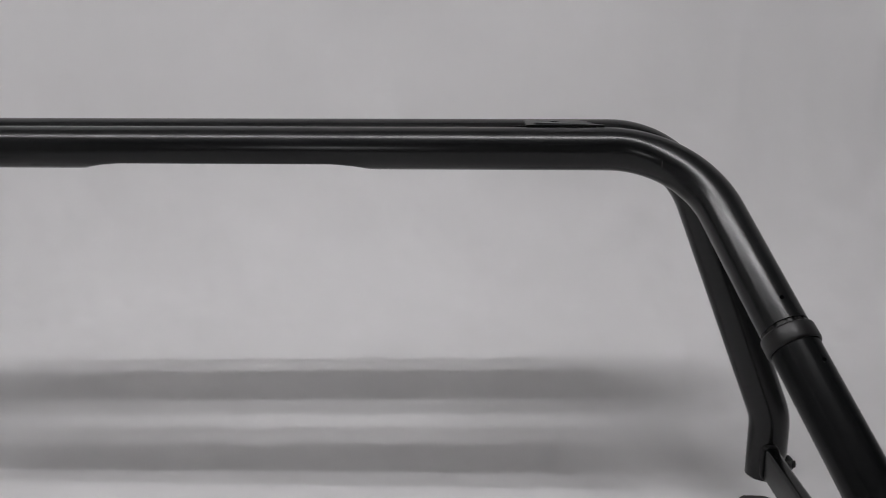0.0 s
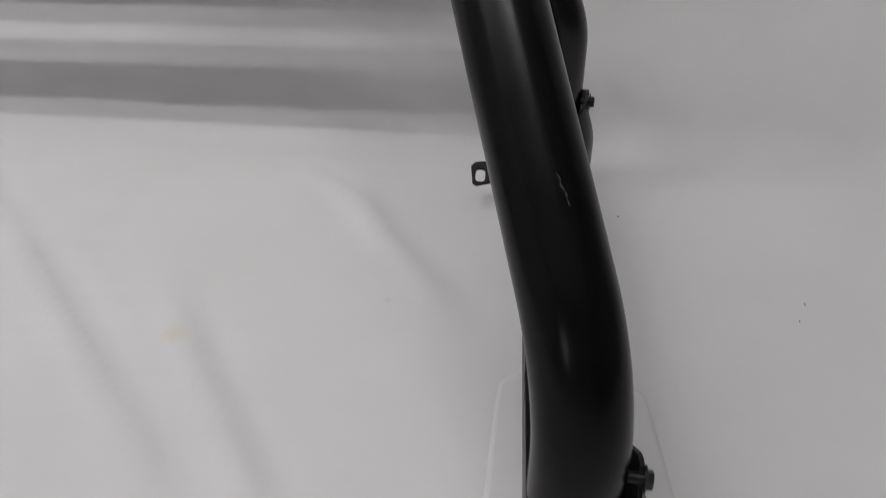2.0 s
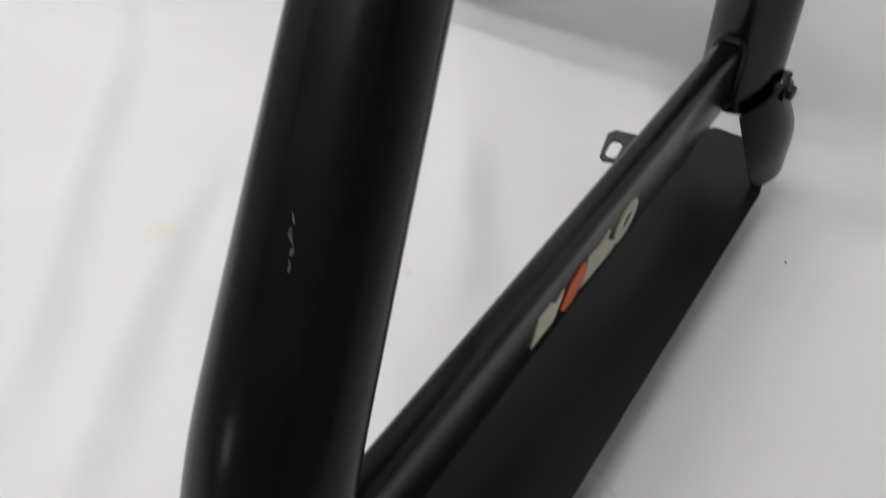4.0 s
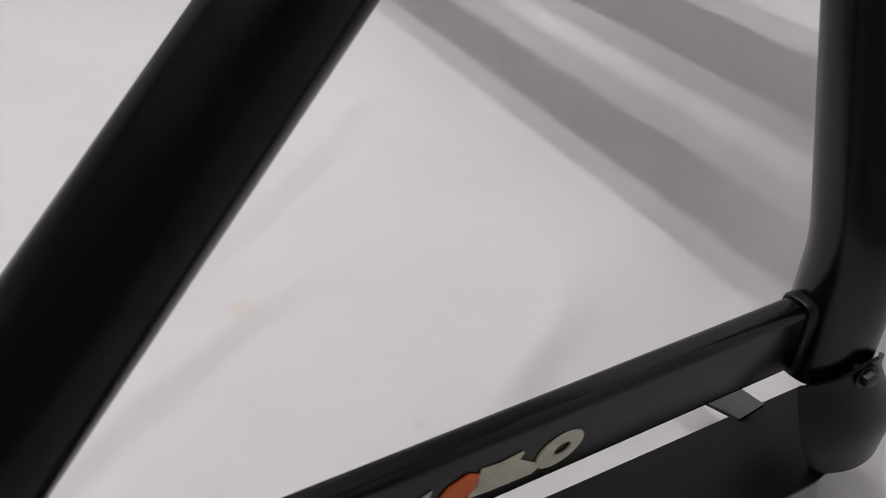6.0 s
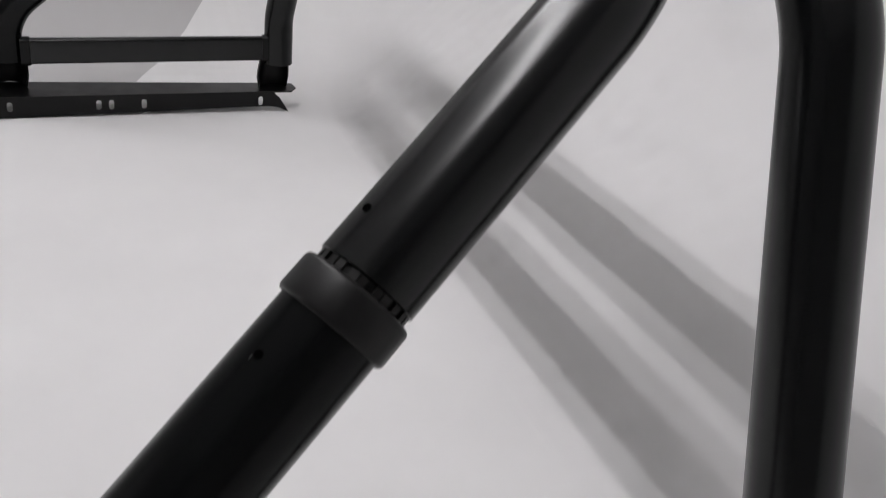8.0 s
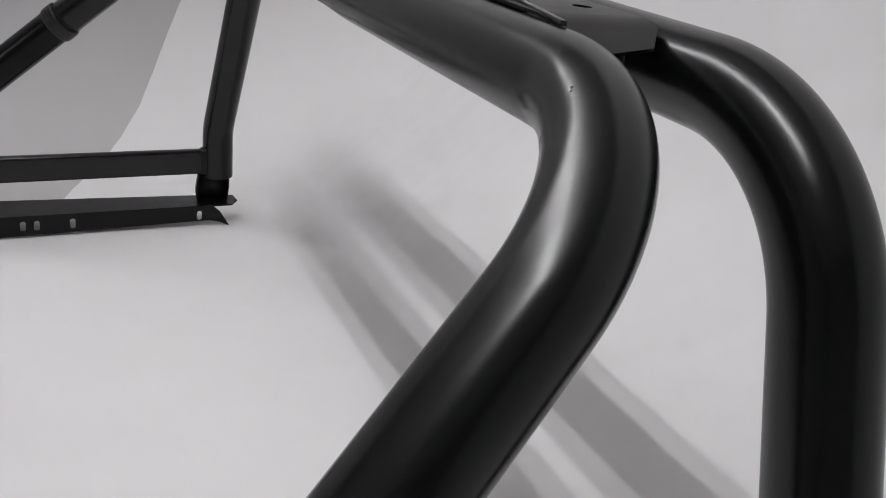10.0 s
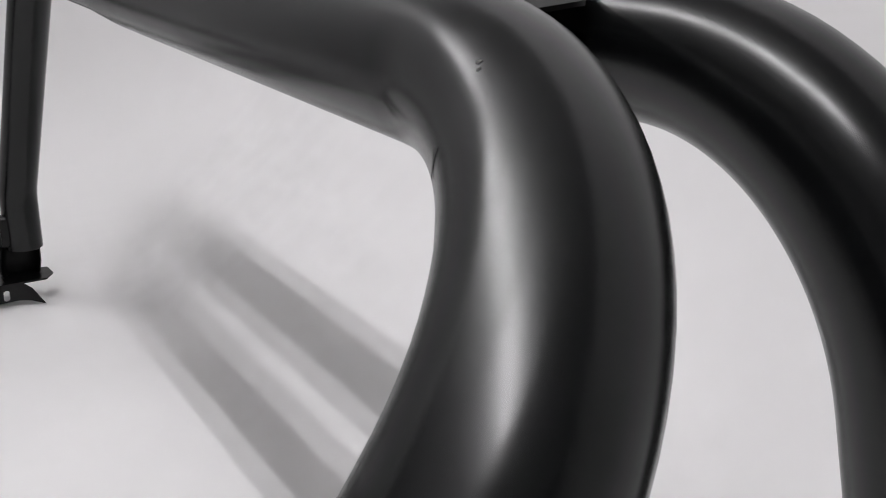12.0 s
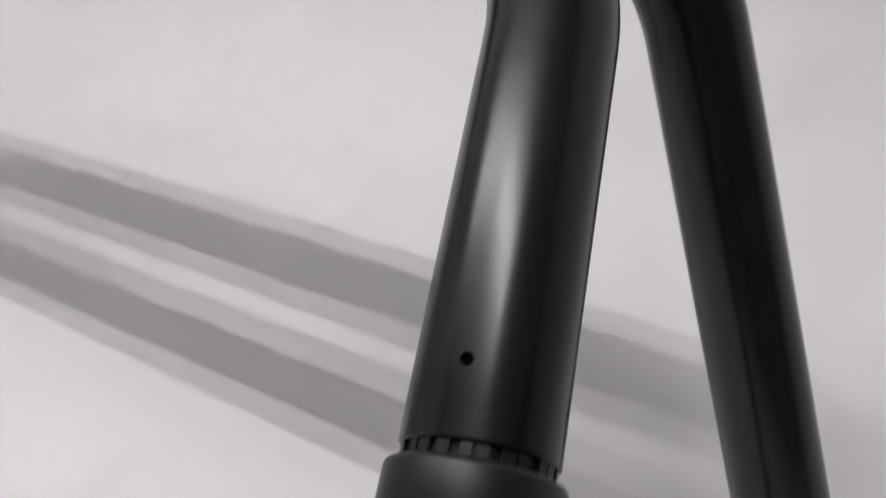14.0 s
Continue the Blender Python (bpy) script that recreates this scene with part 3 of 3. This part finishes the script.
def build_bracket(side, leg, foot, foot_r, top_r, sp, lo, lo_top, hi, low_top, slope):
    """A bent sheet round the outer flank of a leg's end: an upright wall, a shoulder drawn in to the leg, a lug with one bolt."""
    (tx, ty), (bx, by) = leg, foot
    th, arc, rise = 0.0028, 40, 14
    z0, z1 = -0.742, -0.628
    rows = []
    for j in range(rise + 1):
        row = []
        first = lo + (lo_top - lo) * j / rise
        for k in range(arc + 1):
            deg = first + (hi - first) * k / arc
            fall = min(max((-5 - deg) / (-5 - lo_top), 0.0), 1.0)
            top = z1 + (low_top - z1) * fall ** slope - 0.014 * min(max((deg - 12) / 40, 0.0), 1.0)
            z = z0 + (top - z0) * j / rise
            w = min(max(((z - z0) / (z1 - z0) - 0.28) / 0.62, 0.0), 1.0)
            out = 1 - w * w * (3 - 2 * w)
            tuck = 1 - 0.12 * max(0.0, 1 - 4 * (z - z0) / (z1 - z0))
            rx, ry = top_r + (foot_r[0] - top_r) * out, top_r + (foot_r[1] * tuck - top_r) * out
            row.append((radians(deg), z, tx + (bx - tx) * out, ty + (by - ty) * out, rx, ry))
        rows.append(row)
    verts, faces = [], []
    for more in (0.0, th / K):
        for row in rows:
            verts += [sp(cx + (rx + more) * math.cos(a), cy + (ry + more) * math.sin(a), z) for a, z, cx, cy, rx, ry in row]
    n, m = arc + 1, rise + 1
    for layer in (0, 1):
        o = layer * n * m
        faces += [(o + j * n + k, o + j * n + k + 1, o + (j + 1) * n + k + 1, o + (j + 1) * n + k) for j in range(rise) for k in range(arc)]
    o = n * m
    faces += [(k, k + 1, o + k + 1, o + k) for k in range(arc)]
    faces += [(rise * n + k, rise * n + k + 1, o + rise * n + k + 1, o + rise * n + k) for k in range(arc)]
    for k in (0, arc):
        faces += [(j * n + k, (j + 1) * n + k, o + (j + 1) * n + k, o + j * n + k) for j in range(rise)]
    bracket = mesh_object("foot_bracket", verts, faces, PAINT_DULL, roll_bar, "bent black sheet bracket round the leg's end", sharp=50)
    turn = radians(-4)
    reach = top_r + 0.0008 + th / K
    base = sp(tx + reach * math.cos(turn), ty + reach * math.sin(turn), -0.641)
    out = Vector((side * math.cos(turn), math.sin(turn), 0))
    bolt = lathe([(-0.012, 0.0001), (-0.012, 0.004), (0.0, 0.004), (0.0, 0.0088), (0.0010, 0.0090), (0.0014, 0.0086), (0.0014, 0.0001)], base, out, BOLT, "bolt", bracket, "blackened bolt with a washer", sides=24)
    lathe([(0.0014, 0.0001), (0.0014, 0.0064), (0.0046, 0.0064), (0.0056, 0.0058), (0.0060, 0.0044), (0.0060, 0.0001)], base, out, BOLT, "bolt_head", bolt, sides=6)


def build_badge(bar, p0, along, out, up, reach):
    """Raised slanted shapes in cream with one orange among them."""
    z = -0.618

    def spot(y, v):
        w = ((y + 0.009) * K - p0.y) / along.y
        return p0 + along * w + out * (reach + 0.0002) + up * (v * K + (z + 0.620) * K)

    def shape(name, pts, mat, label):
        slab(name, [spot(y, v) for y, v in pts], [], out * 0.0012, mat, bar, label)

    shape("badge", [(-0.484, -0.013), (-0.452, -0.013), (-0.443, 0.001), (-0.440, 0.007), (-0.452, 0.003), (-0.458, 0.009), (-0.476, 0.009)], CREAM, "cream slanted badge shape")
    shape("badge", [(-0.442, -0.012), (-0.436, -0.018), (-0.423, -0.018), (-0.404, -0.007), (-0.404, 0.004), (-0.412, 0.009), (-0.428, 0.003)], ORANGE, "orange slanted badge shape")
    shape("badge", [(-0.412, -0.015), (-0.394, -0.017), (-0.360, -0.018), (-0.352, -0.013), (-0.372, 0.002), (-0.368, 0.008), (-0.386, 0.006), (-0.402, 0.008)], CREAM, "cream slanted badge shape")
    ring, hole = [], []
    for k in range(28):
        a = 2 * math.pi * k / 28
        ring.append((-0.337 + 0.019 * math.cos(a) + 0.006 * math.sin(a), -0.005 + 0.014 * math.sin(a)))
        hole.append((-0.335 + 0.007 * math.cos(a) + 0.002 * math.sin(a), -0.005 + 0.005 * math.sin(a)))
    slab("badge", [spot(*q) for q in ring], [[spot(*q) for q in hole]], out * 0.0012, CREAM, bar, "cream oval badge shape")


build_side(1)
build_side(-1)


def build_cap_plate(side):
    """Bent plate laid over the gap between the two hoops, its end bent down, with one drilled hole."""
    def sp(x, y, z):
        return at(side * x, y, z)

    th = Vector((0, 0, -0.002))
    hole = [sp(0.594 + 0.009 * math.cos(a), -0.060 + 0.009 * math.sin(a), 0.0390) for a in (2 * math.pi * k / 20 for k in range(20))]
    flat = [sp(0.540, -0.129, 0.0390), sp(0.540, -0.030, 0.0390), sp(0.632, -0.029, 0.0390), sp(0.632, -0.129, 0.0390)]
    plate = slab("cap_plate", flat, [hole], th, PLATE, roll_bar, "black drilled plate bridging the two hoops")
    # the end rolls over a soft bend and slopes down to a slanted tip with one cut corner
    across, run = 10, 18
    verts, faces = [], []
    for down in (0.0, 0.002):
        for j in range(run + 1):
            v = j / run
            for k in range(across + 1):
                u = k / across
                y = -0.129 + 0.100 * u
                tip = 0.716 - 0.024 * u - 0.032 * max(0.0, (u - 0.70) / 0.30)
                x = 0.632 + (tip - 0.632) * v
                bend = x - 0.634
                fall = 0.0 if bend < 0 else (4.6 * bend * bend if bend < 0.030 else 0.00414 + 0.276 * (bend - 0.030))
                verts.append(sp(x, y, 0.0390 - fall) - Vector((0, 0, down)))
    n, half_count = across + 1, (across + 1) * (run + 1)
    for o in (0, half_count):
        faces += [(o + j * n + k, o + j * n + k + 1, o + (j + 1) * n + k + 1, o + (j + 1) * n + k) for j in range(run) for k in range(across)]
    o = half_count
    faces += [(run * n + k, run * n + k + 1, o + run * n + k + 1, o + run * n + k) for k in range(across)]
    for k in (0, across):
        faces += [(j * n + k, (j + 1) * n + k, o + (j + 1) * n + k, o + j * n + k) for j in range(run)]
    mesh_object("bent_end", verts, faces, PLATE, plate, sharp=50)
    skirt = [sp(0.500, -0.116, 0.0350), sp(0.545, -0.118, 0.0370), sp(0.600, -0.120, 0.0370), sp(0.600, -0.112, 0.022), sp(0.500, -0.110, 0.022)]
    slab("skirt", skirt, [], Vector((0, 0.002, 0)), PLATE, plate)
    # a worn edge strip that rests on the rear hoop
    p0, p1 = sp(0.556, -0.112, 0.0400), sp(0.678, -0.128, 0.0372)
    verts, faces = [], []
    for i in range(25):
        p = p0.lerp(p1, i / 24)
        for u, v in rounded_rect(0, 0, 0.0050, 0.0034, 0.0009, 2):
            worn = 0.00025 * noise.noise(p * 220 + Vector((u, v, 0)) * 300)
            verts.append(p + Vector((0, u + worn, v + worn)))
    n = len(verts) // 25
    faces = [(i * n + k, i * n + (k + 1) % n, (i + 1) * n + (k + 1) % n, (i + 1) * n + k) for i in range(24) for k in range(n)]
    faces += [tuple(range(n)), tuple(range(24 * n, 25 * n))]
    mesh_object("edge_strip", verts, faces, PAINT, plate, "worn glossy strip along the plate's edge", sharp=50)
    lathe([(-0.018, 0.0001), (-0.018, 0.0018), (0.0, 0.0018), (0.0, 0.0001)], sp(0.690, -0.080, 0.024), Vector((0, 0, 1)), BOLT, "stud", plate, sides=16)


build_cap_plate(1)
build_cap_plate(-1)


# chips in the paint, also used for one crimp slit and one painted glint
def chip(x, y, z, pts, axis_pts, radius):
    p = at(x, y, z)
    q = nearest_axis(axis_pts, p)
    n = (p - q).normalized()
    u = n.cross(Vector((0, 0, 1))).normalized()
    v = n.cross(u)
    foot = q + n * radius if radius != TUBE else die_flat(crimped(q + n * radius, n), n)
    slab("chip_or_glint", [foot + n * 0.00005 + u * a + v * b for a, b in pts], [], n * 0.00015, CHIP_GLINT, roll_bar, "small light mark on the paint: chip, crimp slit or painted glint")


chip(0.768, -0.173, 0.014, [(-0.0011, -0.0009), (0.0003, -0.0011), (0.0010, 0.0002), (0.0004, 0.0008), (-0.0005, 0.0007)], rear, TUBE)
chip(0.771, -0.175, 0.012, [(-0.0006, -0.0006), (0.0005, -0.0008), (0.0009, 0.0003), (0.0, 0.0009)], rear, TUBE)
SCUFF = (((0.0016, -0.0105), (0.0009, -0.0085), (0.0004, -0.0068)), ((0.0010, -0.0052), (0.0013, -0.0034), (0.0003, -0.0012), (-0.0006, 0.0004)), ((-0.0010, 0.0016), (-0.0003, 0.0036)), ((-0.0001, 0.0052), (-0.0009, 0.0074), (-0.0006, 0.0092)))
for stroke in SCUFF:
    for k, ((a0, b0), (a1, b1)) in enumerate(zip(stroke, stroke[1:])):
        wide = 0.00030 + 0.00022 * ((k * 7 + len(stroke)) % 3)
        chip(1.031, -0.657, -0.434, [(a0 - wide, b0), (a0 + wide, b0), (a1 + wide * 0.7, b1), (a1 - wide * 0.7, b1)], rear, STRUT)
# short slit where the bend is crimped, drawn in the chip colour
chip(0.772, -0.188, -0.022, [(-0.0004, -0.0045), (0.0004, -0.0045), (0.0003, 0.0045), (-0.0003, 0.0045)], rear, TUBE)
# glint on the bare lip of the lower hole, painted in the chip colour
chip(0.962, -0.477, -0.2735, [(-0.0003, -0.0014), (0.0003, -0.0014), (0.0004, 0.0012), (-0.0002, 0.0014)], rear, STRUT)


# ---------------------------------------------------------------- small things on the sheet
def build_specks():
    for x, y, w, d, turn in ((1.366, -0.279, 0.0004, 0.0020, 20), (1.352, -0.315, 0.0006, 0.0007, 0), (1.141, -0.097, 0.0009, 0.0013, 50)):
        c, s = math.cos(radians(turn)), math.sin(radians(turn))
        bm = bmesh.new()
        bmesh.ops.create_icosphere(bm, subdivisions=2, radius=1.0)
        for v in bm.verts:
            q = Vector((v.co.x * w, v.co.y * d, v.co.z * 0.0006 + 0.0007))
            q *= 1 + 0.12 * noise.noise(v.co * 3)
            v.co = Vector((c * q.x - s * q.y, s * q.x + c * q.y, q.z))
        me = bpy.data.meshes.new("fluff")
        bm.to_mesh(me)
        bm.free()
        me.materials.append(SPECK)
        ob = new("fluff", me)
        ob.location = at(x, y, -0.80)
        tagged(ob, "tiny dark fleck of fluff on the white sheet", "fluff", "flecks on the sheet")


build_specks()


def build_paper():
    """A loose, slightly crumpled sheet under the rear foot."""
    nx, ny = 26, 40
    rows = []
    for j in range(ny + 1):
        row = []
        for k in range(nx + 1):
            u, v = 2 * k / nx - 1, 2 * j / ny - 1
            # a rounded outline with an uneven rim
            ru, rv = u * math.sqrt(1 - 0.30 * v * v), v * math.sqrt(1 - 0.30 * u * u)
            a = math.atan2(rv, ru)
            wob = 1 + 0.07 * noise.noise(Vector((2.2 * math.cos(a), 2.2 * math.sin(a), 4.0)))
            x, y = 1.081 + 0.096 * ru * wob - 0.012 * rv, -0.735 + 0.315 * rv * wob
            row.append(Vector((x * K, y * K, floor_height(x * K, y * K) + 0.00045 - 0.00033 * max(abs(u), abs(v)) ** 4)))
        rows.append(row)
    verts, faces = sweep_grid(rows)
    ob = mesh_object("paper_sheet", verts, faces, PAPER)
    solid = ob.modifiers.new("thickness", "SOLIDIFY")
    solid.thickness, solid.offset = 0.00006, -1
    tagged(ob, "loose crumpled sheet of white paper under the rear foot", "paper")


build_paper()
